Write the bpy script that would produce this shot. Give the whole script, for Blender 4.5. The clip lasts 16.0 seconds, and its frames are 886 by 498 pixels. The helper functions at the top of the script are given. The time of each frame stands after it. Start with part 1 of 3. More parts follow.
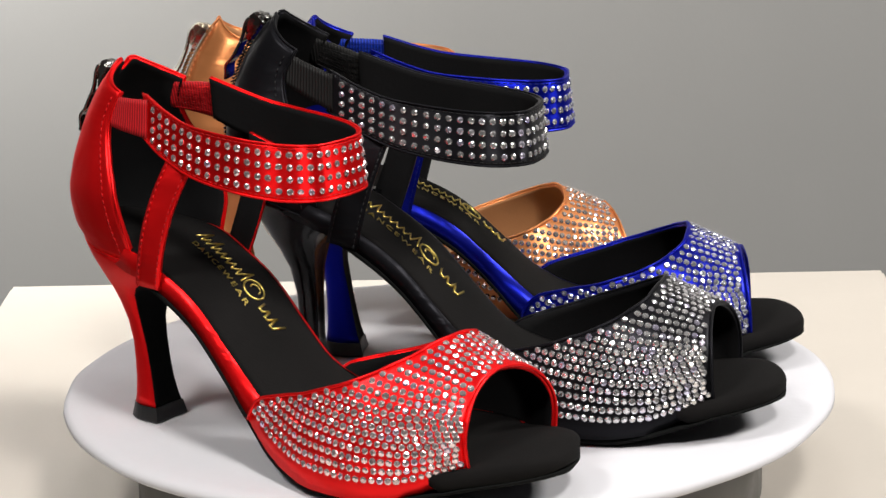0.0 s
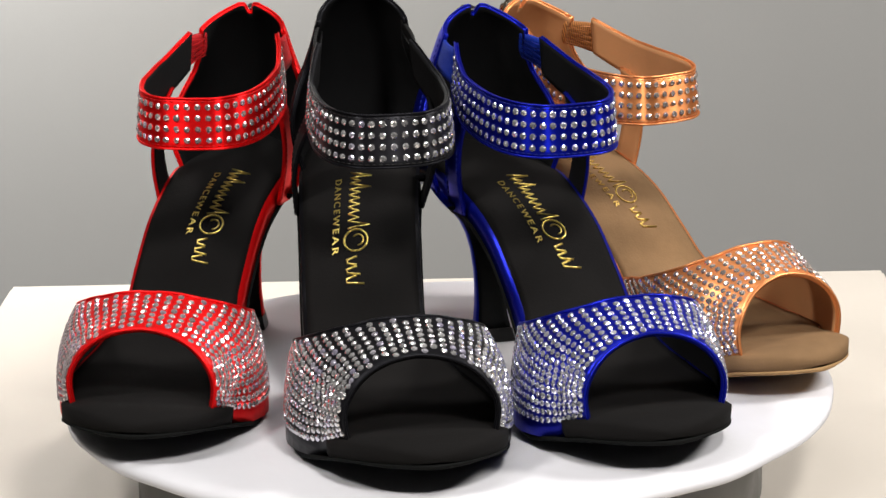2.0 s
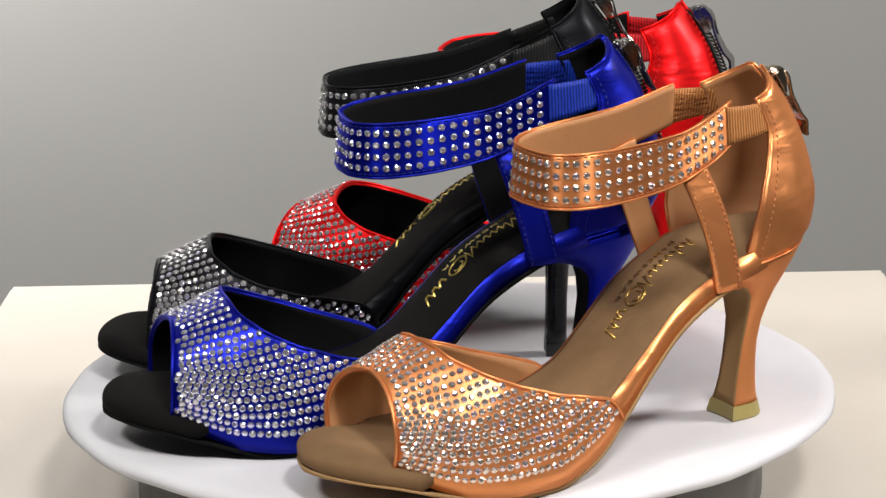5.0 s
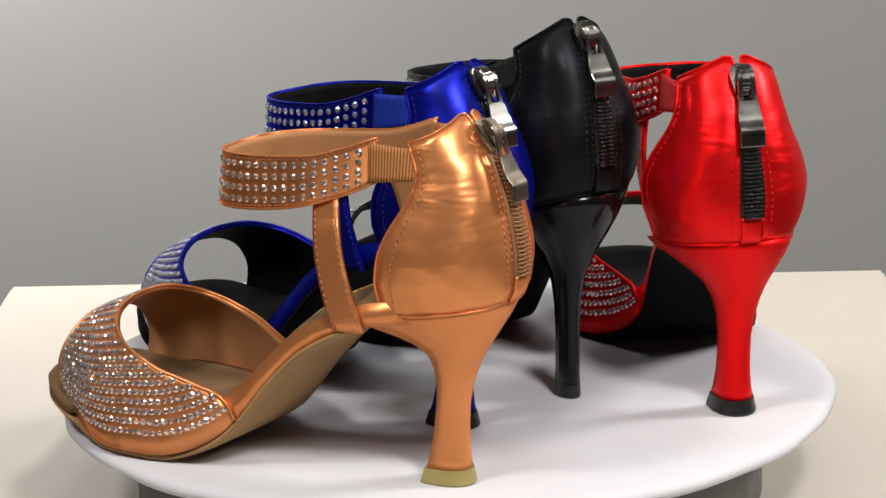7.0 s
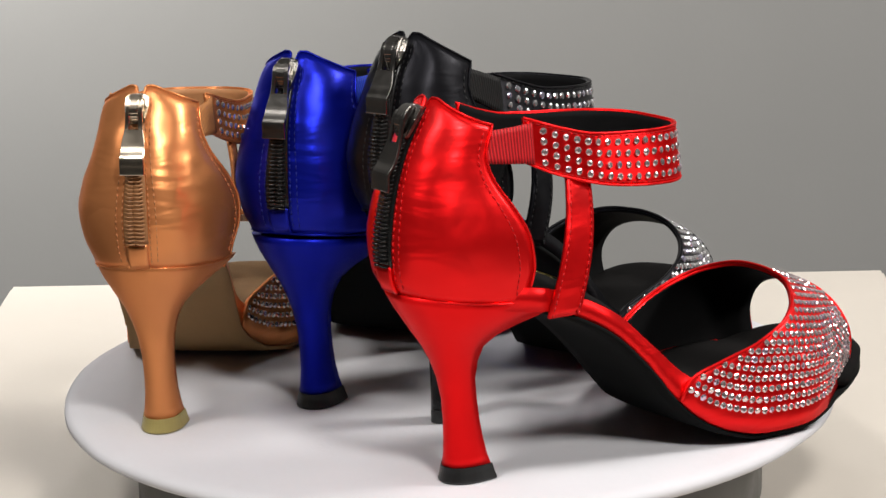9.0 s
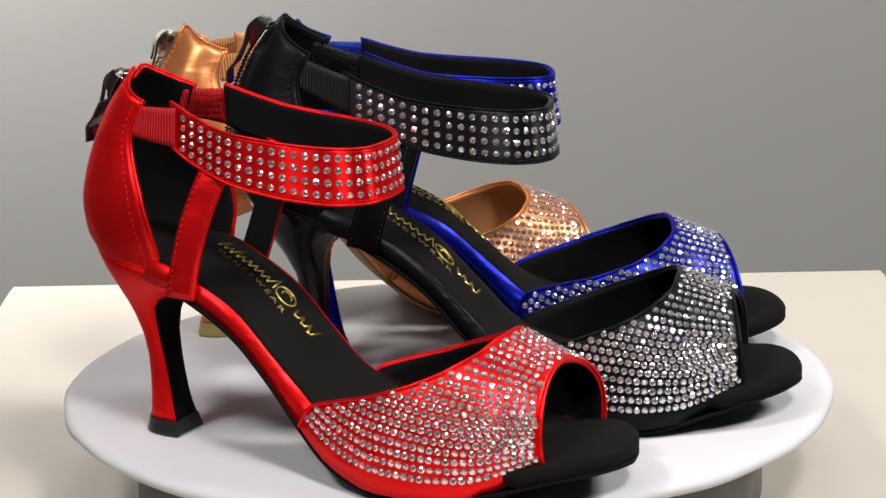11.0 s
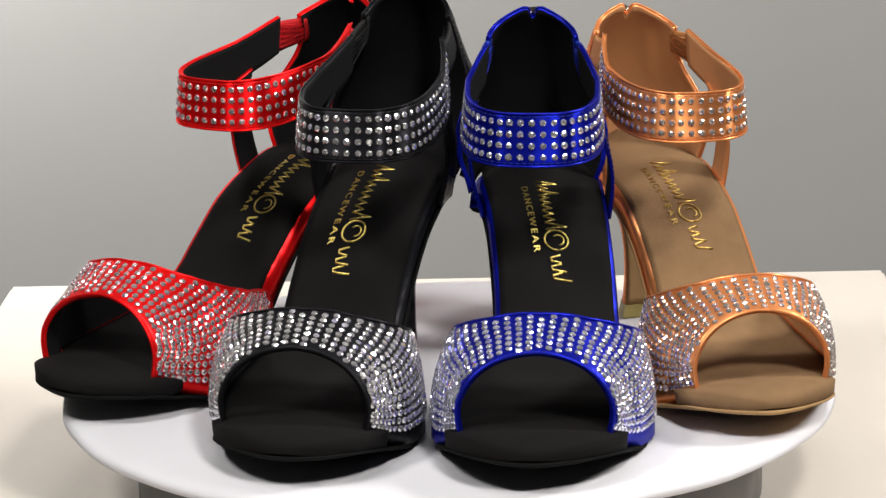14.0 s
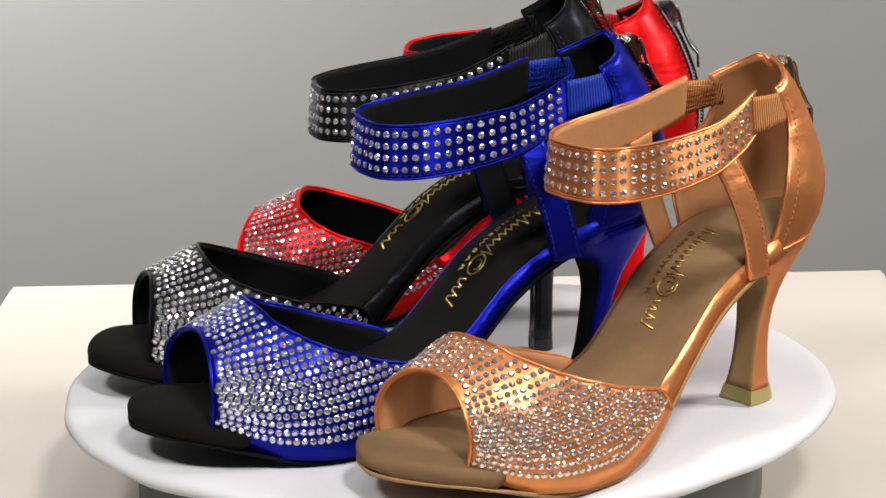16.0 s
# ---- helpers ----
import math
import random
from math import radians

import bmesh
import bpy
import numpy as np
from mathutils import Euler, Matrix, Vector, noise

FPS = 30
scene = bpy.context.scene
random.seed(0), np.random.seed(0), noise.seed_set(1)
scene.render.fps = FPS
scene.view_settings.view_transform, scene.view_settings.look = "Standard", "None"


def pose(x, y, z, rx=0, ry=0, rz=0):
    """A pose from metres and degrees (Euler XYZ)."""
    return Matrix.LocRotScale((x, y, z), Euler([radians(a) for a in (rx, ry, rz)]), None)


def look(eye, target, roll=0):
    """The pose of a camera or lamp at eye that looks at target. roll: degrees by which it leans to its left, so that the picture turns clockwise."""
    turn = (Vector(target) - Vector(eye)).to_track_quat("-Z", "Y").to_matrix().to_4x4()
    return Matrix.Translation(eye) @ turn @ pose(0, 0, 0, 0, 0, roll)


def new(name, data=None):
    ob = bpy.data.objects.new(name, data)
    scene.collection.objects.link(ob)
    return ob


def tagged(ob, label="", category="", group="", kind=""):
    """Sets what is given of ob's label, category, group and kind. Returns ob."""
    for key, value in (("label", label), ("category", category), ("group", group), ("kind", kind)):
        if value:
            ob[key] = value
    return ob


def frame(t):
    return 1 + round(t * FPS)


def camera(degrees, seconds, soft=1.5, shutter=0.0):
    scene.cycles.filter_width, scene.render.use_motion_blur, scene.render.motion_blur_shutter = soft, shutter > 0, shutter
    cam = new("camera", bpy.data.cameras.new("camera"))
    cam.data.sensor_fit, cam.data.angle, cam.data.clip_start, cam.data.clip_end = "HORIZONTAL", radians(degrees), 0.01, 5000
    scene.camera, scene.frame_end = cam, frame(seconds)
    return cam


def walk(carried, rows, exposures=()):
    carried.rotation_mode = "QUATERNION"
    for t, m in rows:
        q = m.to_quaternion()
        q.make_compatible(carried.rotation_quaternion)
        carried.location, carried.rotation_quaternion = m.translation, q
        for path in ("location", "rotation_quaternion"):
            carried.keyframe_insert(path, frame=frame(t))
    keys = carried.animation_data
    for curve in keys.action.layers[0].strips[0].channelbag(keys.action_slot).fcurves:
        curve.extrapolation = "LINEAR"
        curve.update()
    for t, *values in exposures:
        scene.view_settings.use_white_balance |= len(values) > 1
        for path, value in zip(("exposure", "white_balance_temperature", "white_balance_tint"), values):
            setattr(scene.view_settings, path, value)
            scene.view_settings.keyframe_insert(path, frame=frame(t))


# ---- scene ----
# Four dance sandals on a slowly turning display stand, seen by a still camera.
TOP = 0.795          # height of the stand's plate
TABLE = 0.750        # height of the display table
SPIN = -31.885       # degrees a second
cam = camera(19.24, 16.0)
EYE = (0.0, -1.0, TOP + 0.3100)
AIM = (EYE[0] - 0.0008, EYE[1] + 0.96864, EYE[2] - 0.24845)
walk(cam, [(0, look(EYE, AIM, -1.30)), (16, look(EYE, AIM, -1.30))],
     [(0, 0.0), (2.5, 0.14), (4.2, 0.05), (6, -0.12), (10, -0.15), (12.2, 0.04), (14, 0.14), (16, 0.0)])

# ---------------------------------------------------------------- world and lamps
world = bpy.data.worlds.new("room_air")
world.use_nodes = True
scene.world = world
world.node_tree.nodes["Background"].inputs["Color"].default_value = (0.95, 0.97, 1.0, 1)
world.node_tree.nodes["Background"].inputs["Strength"].default_value = 0.035


def area_lamp(name, eye, target, sx, sy, watts, color):
    d = bpy.data.lights.new(name, "AREA")
    d.shape, d.size, d.size_y, d.energy, d.color = "RECTANGLE", sx, sy, watts, color
    ob = new(name, d)
    ob.matrix_world = look(eye, target)
    return ob


area_lamp("hanging_lamp_front", (0.36, -1.00, 1.98), (0.0, 0.0, TOP + 0.05), 0.20, 0.20, 16, (1.0, 0.96, 0.91))
area_lamp("hanging_lamp_right", (1.15, 0.02, 1.72), (0.05, 0.0, TOP + 0.05), 0.30, 0.30, 16, (1.0, 0.96, 0.91))
area_lamp("hanging_lamp_left", (-0.75, -0.65, 2.05), (-0.05, 0.0, TOP + 0.05), 0.22, 0.22, 11, (1.0, 0.96, 0.91))
# weak overhead fill, added to soften the shadows; no fixture is built for it
area_lamp("added_overhead_fill", (-0.10, -0.45, 2.37), (-0.05, 0.0, TOP), 0.5, 0.3, 5.0, (1.0, 0.98, 0.97))
# unseen light added only to brighten the back wall towards the upper left
area_lamp("added_wall_gradient_light", (-0.38, 0.40, 1.20), (-0.34, 0.62, 1.04), 0.20, 0.06, 4.8, (1.0, 0.97, 0.93))


# ---------------------------------------------------------------- materials
def material(name):
    m = bpy.data.materials.new(name)
    m.use_nodes = True
    n, l = m.node_tree.nodes, m.node_tree.links
    return m, n, l, n["Principled BSDF"]


def noise_node(n, l, scale, detail=4.0, coord="Object", rough=0.6):
    tc = n.new("ShaderNodeTexCoord")
    t = n.new("ShaderNodeTexNoise")
    t.inputs["Scale"].default_value, t.inputs["Detail"].default_value = scale, detail
    t.inputs["Roughness"].default_value = rough
    l.new(tc.outputs[coord], t.inputs["Vector"])
    return t


def ramp(n, l, src, stops):
    r = n.new("ShaderNodeValToRGB")
    e = r.color_ramp.elements
    while len(e) < len(stops):
        e.new(0.5)
    for el, (p, c) in zip(e, stops):
        el.position, el.color = p, (*c, 1) if len(c) == 3 else c
    l.new(src, r.inputs["Fac"])
    return r


def bump(n, l, src, strength, distance, under=None):
    b = n.new("ShaderNodeBump")
    b.inputs["Strength"].default_value, b.inputs["Distance"].default_value = strength, distance
    l.new(src, b.inputs["Height"])
    if under:
        l.new(under.outputs["Normal"], b.inputs["Normal"])
    return b


def tint(c, k):
    return tuple(min(1.0, v * k) for v in c)


def satin(name, c, rough=0.345, metal=0.68, crease=1.0, spec=0.5, coat=0.12, along=0.4):
    """Woven satin: coloured sheen, drawn horizontal creases, soft puckers and a fine diagonal twill."""
    m, n, l, p = material(name)
    tc = n.new("ShaderNodeTexCoord")

    def stretched(rot, scale, detail):
        mp = n.new("ShaderNodeMapping")
        mp.inputs["Rotation"].default_value, mp.inputs["Scale"].default_value = rot, scale
        l.new(tc.outputs["Object"], mp.inputs["Vector"])
        t = n.new("ShaderNodeTexNoise")
        t.inputs["Scale"].default_value, t.inputs["Detail"].default_value = 1.0, detail
        l.new(mp.outputs["Vector"], t.inputs["Vector"])
        return t
    fold = stretched((0.25, 0.1, 0.0), (26, 26, 120), 2.0)
    fold.inputs["Distortion"].default_value = 0.5
    pucker = stretched((0.0, 0.0, 0.0), (42, 42, 30), 1.0)
    streak = stretched((0.5, 0.4, 0.2), (1500, 1500, 130), 2.0)
    patch = noise_node(n, l, 30, 2.0)
    p.inputs["Specular IOR Level"].default_value = spec
    top = max(c)
    p.inputs["Specular Tint"].default_value = tuple(0.12 + 0.88 * v / top for v in c) + (1.0,)
    p.inputs["Coat Weight"].default_value, p.inputs["Coat Roughness"].default_value = coat, 0.34
    tan_dir = n.new("ShaderNodeTangent")
    tan_dir.direction_type, tan_dir.axis = "RADIAL", "Z"
    l.new(tan_dir.outputs["Tangent"], p.inputs["Tangent"])
    p.inputs["Anisotropic"].default_value = along
    p.inputs["Anisotropic Rotation"].default_value = 0.25
    r = ramp(n, l, patch.outputs["Fac"], [(0.3, tint(c, 0.92)), (0.7, tint(c, 1.06))])
    l.new(r.outputs["Color"], p.inputs["Base Color"])
    p.inputs["Metallic"].default_value = metal
    rr = ramp(n, l, streak.outputs["Fac"], [(0.3, (rough - 0.04,) * 3), (0.7, (rough + 0.04,) * 3)])
    l.new(rr.outputs["Color"], p.inputs["Roughness"])
    mask = ramp(n, l, patch.outputs["Fac"], [(0.42, (0, 0, 0)), (0.62, (1, 1, 1))])
    mul = n.new("ShaderNodeMath")
    mul.operation = "MULTIPLY"
    l.new(fold.outputs["Fac"], mul.inputs[0])
    l.new(mask.outputs["Color"], mul.inputs[1])
    b0 = bump(n, l, pucker.outputs["Fac"], 0.30 * crease, 0.006)
    b1 = bump(n, l, mul.outputs[0], 0.34 * crease, 0.004, b0)
    l.new(b1.outputs["Normal"], p.inputs["Normal"])
    return m


def cloth(name, c, rough=0.85, scale=600, var=0.15, spec=0.3, sheen=0.0):
    m, n, l, p = material(name)
    t, f = noise_node(n, l, 30, 4), noise_node(n, l, scale, 3)
    r = ramp(n, l, t.outputs["Fac"], [(0.3, tint(c, 1 - var)), (0.7, tint(c, 1 + var))])
    l.new(r.outputs["Color"], p.inputs["Base Color"])
    p.inputs["Roughness"].default_value = rough
    p.inputs["Specular IOR Level"].default_value = spec
    p.inputs["Sheen Weight"].default_value = sheen
    b = bump(n, l, f.outputs["Fac"], 0.25, 0.0005)
    l.new(b.outputs["Normal"], p.inputs["Normal"])
    return m


def ribbed(name, c):
    """Elastic webbing with fine upright ribs."""
    m, n, l, p = material(name)
    tc = n.new("ShaderNodeTexCoord")
    w = n.new("ShaderNodeTexWave")
    w.inputs["Scale"].default_value = 260
    w.bands_direction = "X"
    l.new(tc.outputs["Object"], w.inputs["Vector"])
    r = ramp(n, l, w.outputs["Fac"], [(0.2, tint(c, 0.5)), (0.8, tint(c, 1.25))])
    l.new(r.outputs["Color"], p.inputs["Base Color"])
    p.inputs["Specular IOR Level"].default_value = 0.25
    p.inputs["Roughness"].default_value = 0.6
    b = bump(n, l, w.outputs["Fac"], 0.5, 0.0006)
    l.new(b.outputs["Normal"], p.inputs["Normal"])
    return m


def metal(name, c, rough):
    m, n, l, p = material(name)
    t = noise_node(n, l, 160, 2)
    r = ramp(n, l, t.outputs["Fac"], [(0.3, (rough * 0.85,) * 3), (0.7, (rough * 1.2,) * 3)])
    l.new(r.outputs["Color"], p.inputs["Roughness"])
    p.inputs["Base Color"].default_value = (*c, 1)
    p.inputs["Metallic"].default_value = 1.0
    return m


def gloss(name, c, rough, spec=0.5):
    m, n, l, p = material(name)
    p.inputs["Specular IOR Level"].default_value = spec
    t = noise_node(n, l, 80, 4)
    r = ramp(n, l, t.outputs["Fac"], [(0.3, tint(c, 0.9)), (0.7, tint(c, 1.1))])
    l.new(r.outputs["Color"], p.inputs["Base Color"])
    rr = ramp(n, l, t.outputs["Fac"], [(0.3, (rough * 0.8,) * 3), (0.7, (rough * 1.3,) * 3)])
    l.new(rr.outputs["Color"], p.inputs["Roughness"])
    return m


def crystal(name, c):
    """Foil-backed cut stone: mirror facets, each stone a little different in tone."""
    m, n, l, p = material(name)
    info = n.new("ShaderNodeObjectInfo")
    geo = n.new("ShaderNodeNewGeometry")
    add = n.new("ShaderNodeMath")
    add.operation = "ADD"
    l.new(info.outputs["Random"], add.inputs[0])
    l.new(geo.outputs["Random Per Island"], add.inputs[1])
    fr = n.new("ShaderNodeMath")
    fr.operation = "FRACT"
    l.new(add.outputs[0], fr.inputs[0])
    r = ramp(n, l, fr.outputs[0], [(0.0, tint(c, 0.75)), (0.45, c), (0.8, tint(c, 1.1)),
                                   (1.0, (c[0] * 0.9, c[1] * 0.85, min(1, c[2] * 1.1)))])
    l.new(r.outputs["Color"], p.inputs["Base Color"])
    p.inputs["Metallic"].default_value = 0.85
    p.inputs["Roughness"].default_value = 0.13
    return m


def paint(name, c, var=0.04, rough=0.8, scale=3.0):
    m, n, l, p = material(name)
    t, f = noise_node(n, l, scale, 5), noise_node(n, l, 220, 3)
    r = ramp(n, l, t.outputs["Fac"], [(0.3, tint(c, 1 - var)), (0.7, tint(c, 1 + var))])
    l.new(r.outputs["Color"], p.inputs["Base Color"])
    p.inputs["Roughness"].default_value = rough
    b = bump(n, l, f.outputs["Fac"], 0.06, 0.001)
    l.new(b.outputs["Normal"], p.inputs["Normal"])
    return m


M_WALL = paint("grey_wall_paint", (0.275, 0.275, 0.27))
# unseen surfaces only: set dark so that less light bounces onto the shoes
M_ROOM = paint("low_bounce_paint", (0.15, 0.15, 0.148))
M_FLOOR = paint("grey_floor", (0.12, 0.115, 0.11), 0.1, 0.6)
M_TABLE = paint("cream_laminate", (0.60, 0.553, 0.495), 0.03, 0.45, 6.0)
M_PLATE = cloth("white_felt", (0.63, 0.63, 0.668), 0.9, 260, 0.02, 0.2)
M_BASE = gloss("grey_plastic", (0.13, 0.13, 0.125), 0.5)
M_GUN = metal("gunmetal", (0.27, 0.258, 0.245), 0.22)
M_GOLD = metal("bronze_metal", (0.58, 0.50, 0.40), 0.22)
M_FOIL = metal("gold_foil", (0.70, 0.54, 0.15), 0.34)
M_FOIL_DULL = metal("rubbed_gold_foil", (0.62, 0.42, 0.12), 0.35)
M_ZIP = gloss("black_zip_coil", (0.009, 0.009, 0.009), 0.22, 0.35)
M_ZIP_TAN = gloss("tan_zip_coil", (0.30, 0.14, 0.055), 0.4)
M_BLACK_IN = cloth("black_lining", (0.005, 0.005, 0.0055), 0.85, 700, 0.2, 0.12)
M_TAN_IN = cloth("tan_leather_lining", (0.44, 0.21, 0.09), 0.6, 400, 0.08)
M_BLACK_SOCK = cloth("black_suede_insole", (0.006, 0.0055, 0.0055), 0.9, 900, 0.2, 0.12)
M_TAN_SOCK = cloth("brown_suede_insole", (0.20, 0.118, 0.058), 0.9, 900, 0.2, 0.2)
M_BLACK_SOLE = cloth("black_suede_sole", (0.004, 0.0045, 0.0045), 0.9, 500, 0.2, 0.12)
M_TAN_SOLE = cloth("tan_suede_sole", (0.36, 0.22, 0.10), 0.85, 500, 0.12, 0.2)
M_RUBBER = gloss("black_rubber", (0.012, 0.012, 0.012), 0.35)
M_AMBER = gloss("olive_yellow_plastic", (0.34, 0.28, 0.10), 0.35)
M_LACQUER = gloss("black_lacquer", (0.006, 0.006, 0.007), 0.14, 0.22)
M_STONE = crystal("clear_crystal", (0.78, 0.77, 0.78))
# clear stones too: the satin's reflected colour is mixed into their base colour
M_STONE_TAN = crystal("clear_crystal_copper_cast", (0.80, 0.70, 0.64))
M_STONE_RED = crystal("clear_crystal_red_cast", (0.84, 0.69, 0.70))
M_STONE_BLUE = crystal("clear_crystal_blue_cast", (0.74, 0.75, 0.86))

RED, BLUE, TAN, BLACK = (0.86, 0.008, 0.010), (0.004, 0.009, 0.29), (0.73, 0.28, 0.103), (0.005, 0.005, 0.006)
M_RED = satin("red_satin", RED)
M_BLUE = satin("blue_satin", BLUE)
M_TAN = satin("copper_satin", TAN)
M_BLACK = satin("black_satin", BLACK, 0.38, 0.0, 0.9, 0.11, 0.0)
M_RED_BAND = satin("red_band_satin", RED, 0.41, 0.8, 0.15, coat=0.0, along=0.94)
M_BLUE_BAND = satin("blue_band_satin", BLUE, 0.41, 0.8, 0.15, coat=0.0, along=0.94)
M_TAN_BAND = satin("copper_band_satin", TAN, 0.41, 0.8, 0.15, coat=0.0, along=0.94)
M_BLACK_BAND = satin("black_band_satin", BLACK, 0.41, 0.0, 0.15, 0.2, 0.0, 0.94)
BAND = {"red_satin": M_RED_BAND, "blue_satin": M_BLUE_BAND, "copper_satin": M_TAN_BAND, "black_satin": M_BLACK_BAND}
M_RED_HEEL = satin("red_heel_satin", RED, 0.40, 0.5, 0.15, 0.4, 0.0)
M_BLUE_HEEL = satin("blue_heel_satin", BLUE, 0.40, 0.5, 0.15, 0.4, 0.0)
M_TAN_HEEL = satin("copper_heel_satin", TAN, 0.40, 0.5, 0.15, 0.4, 0.0)
THREAD = {"red_satin": cloth("red_thread", (0.55, 0.006, 0.008), 0.6), "blue_satin": cloth("blue_thread", (0.006, 0.014, 0.22), 0.6),
          "copper_satin": cloth("copper_thread", (0.50, 0.20, 0.08), 0.6), "black_satin": cloth("black_thread", (0.012, 0.012, 0.013), 0.5)}


# ---------------------------------------------------------------- mesh tools
def part(name, bm, mats, parent=None, label="", smooth=True, at=None):
    me = bpy.data.meshes.new(name)
    bm.to_mesh(me)
    bm.free()
    for m in (mats if isinstance(mats, (list, tuple)) else [mats]):
        me.materials.append(m)
    if smooth:
        me.polygons.foreach_set("use_smooth", [True] * len(me.polygons))
    ob = new(name, me)
    if parent:
        ob.parent = parent
    if at is not None:
        ob.matrix_basis = at
    if label:
        ob["label"] = label
    return ob


def curve(*pts):
    """A smooth function through (x, value) pairs."""
    xs, ys = np.array([p[0] for p in pts], float), np.array([p[1] for p in pts], float)
    d = np.diff(ys) / np.diff(xs)
    m = np.zeros(len(xs))
    m[0], m[-1] = d[0], d[-1]
    for i in range(1, len(xs) - 1):
        m[i] = 0 if d[i - 1] * d[i] <= 0 else 2 * d[i - 1] * d[i] / (d[i - 1] + d[i])

    def f(x):
        x = min(max(x, xs[0]), xs[-1])
        i = min(int(np.searchsorted(xs, x, "right")) - 1, len(xs) - 2)
        h = xs[i + 1] - xs[i]
        t = (x - xs[i]) / h
        return float(ys[i] * (1 + 2 * t) * (1 - t) ** 2 + m[i] * h * t * (1 - t) ** 2
                     + ys[i + 1] * t * t * (3 - 2 * t) + m[i + 1] * h * t * t * (t - 1))
    return f


def loft(rings, mats=None, close=True):
    """A closed skin through rings of equally many points; mats(i, j) picks the slot."""
    bm = bmesh.new()
    vs = [[bm.verts.new(p) for p in r] for r in rings]
    n = len(rings[0])
    for i in range(len(vs) - 1):
        for j in range(n):
            f = bm.faces.new((vs[i][j], vs[i][(j + 1) % n], vs[i + 1][(j + 1) % n], vs[i + 1][j]))
            if mats:
                f.material_index = mats(i, j)
    if close:
        bm.faces.new(vs[0][::-1])
        bm.faces.new(vs[-1])
    bmesh.ops.recalc_face_normals(bm, faces=bm.faces)
    return bm


def sheet(fn, nu, nv, thick, inward):
    """A skin of some thickness over fn(u, v), u and v from 0 to 1; slot 0 outside and rim, slot 1 inside."""
    P = [[Vector(fn(i / nu, j / nv)) for j in range(nv + 1)] for i in range(nu + 1)]
    bm = bmesh.new()
    out = [[bm.verts.new(p) for p in r] for r in P]
    inn = []
    for i in range(nu + 1):
        row = []
        for j in range(nv + 1):
            a = P[min(i + 1, nu)][j] - P[max(i - 1, 0)][j]
            b = P[i][min(j + 1, nv)] - P[i][max(j - 1, 0)]
            nn = a.cross(b).normalized() * inward
            row.append(bm.verts.new(P[i][j] + nn * thick))
        inn.append(row)
    for i in range(nu):
        for j in range(nv):
            bm.faces.new((out[i][j], out[i + 1][j], out[i + 1][j + 1], out[i][j + 1]))
            bm.faces.new((inn[i][j], inn[i][j + 1], inn[i + 1][j + 1], inn[i + 1][j])).material_index = 1
    for i in range(nu):
        for j in (0, nv):
            bm.faces.new((out[i][j], out[i + 1][j], inn[i + 1][j], inn[i][j]))
    for j in range(nv):
        for i in (0, nu):
            bm.faces.new((out[i][j], out[i][j + 1], inn[i][j + 1], inn[i][j]))
    bmesh.ops.recalc_face_normals(bm, faces=bm.faces)
    return bm


def tube(bm, pts, r, sides=6):
    """A thin round cord through pts, added to bm."""
    rings = []
    for i, p in enumerate(pts):
        d = (pts[min(i + 1, len(pts) - 1)] - pts[max(i - 1, 0)]).normalized()
        a = d.orthogonal().normalized() if i == 0 else (last - d * last.dot(d)).normalized()
        last = a
        b = d.cross(a)
        rings.append([bm.verts.new(p + (a * math.cos(2 * math.pi * k / sides) + b * math.sin(2 * math.pi * k / sides)) * r)
                      for k in range(sides)])
    for i in range(len(rings) - 1):
        for k in range(sides):
            bm.faces.new((rings[i][k], rings[i][(k + 1) % sides], rings[i + 1][(k + 1) % sides], rings[i + 1][k]))
    bm.faces.new(rings[0][::-1])
    bm.faces.new(rings[-1])
    return bm


def stitches(bm, pts, nrm, length=0.0016, gap=0.0009, r=0.00022):
    """Short thread stitches along pts."""
    total, run = 0.0, []
    for i in range(len(pts) - 1):
        run.append((total, pts[i], pts[i + 1]))
        total += (pts[i + 1] - pts[i]).length

    def at(s):
        for t0, a, b in reversed(run):
            if s >= t0:
                return a.lerp(b, min(1, (s - t0) / max(1e-9, (b - a).length)))
        return pts[0]
    s = 0.0
    while s + length < total:
        tube(bm, [at(s) + nrm(at(s)) * r * 0.5, at(s + length) + nrm(at(s + length)) * r * 0.5], r, 4)
        s += length + gap
    return bm


def box(bm, x0, x1, y0, y1, z0, z1):
    v = [bm.verts.new((x, y, z)) for x in (x0, x1) for y in (y0, y1) for z in (z0, z1)]
    for q in ((0, 1, 3, 2), (4, 6, 7, 5), (0, 4, 5, 1), (2, 3, 7, 6), (0, 2, 6, 4), (1, 5, 7, 3)):
        bm.faces.new([v[i] for i in q])
    bmesh.ops.recalc_face_normals(bm, faces=bm.faces)
    return bm


def slab(name, dims, mat, label, kind="structure", category="", bevel=0.0):
    bm = box(bmesh.new(), *dims)
    if bevel:
        bmesh.ops.bevel(bm, geom=bm.edges[:], offset=bevel, segments=3, affect="EDGES")
    ob = part(name, bm, mat, smooth=False)
    return tagged(ob, label, category, "", kind)


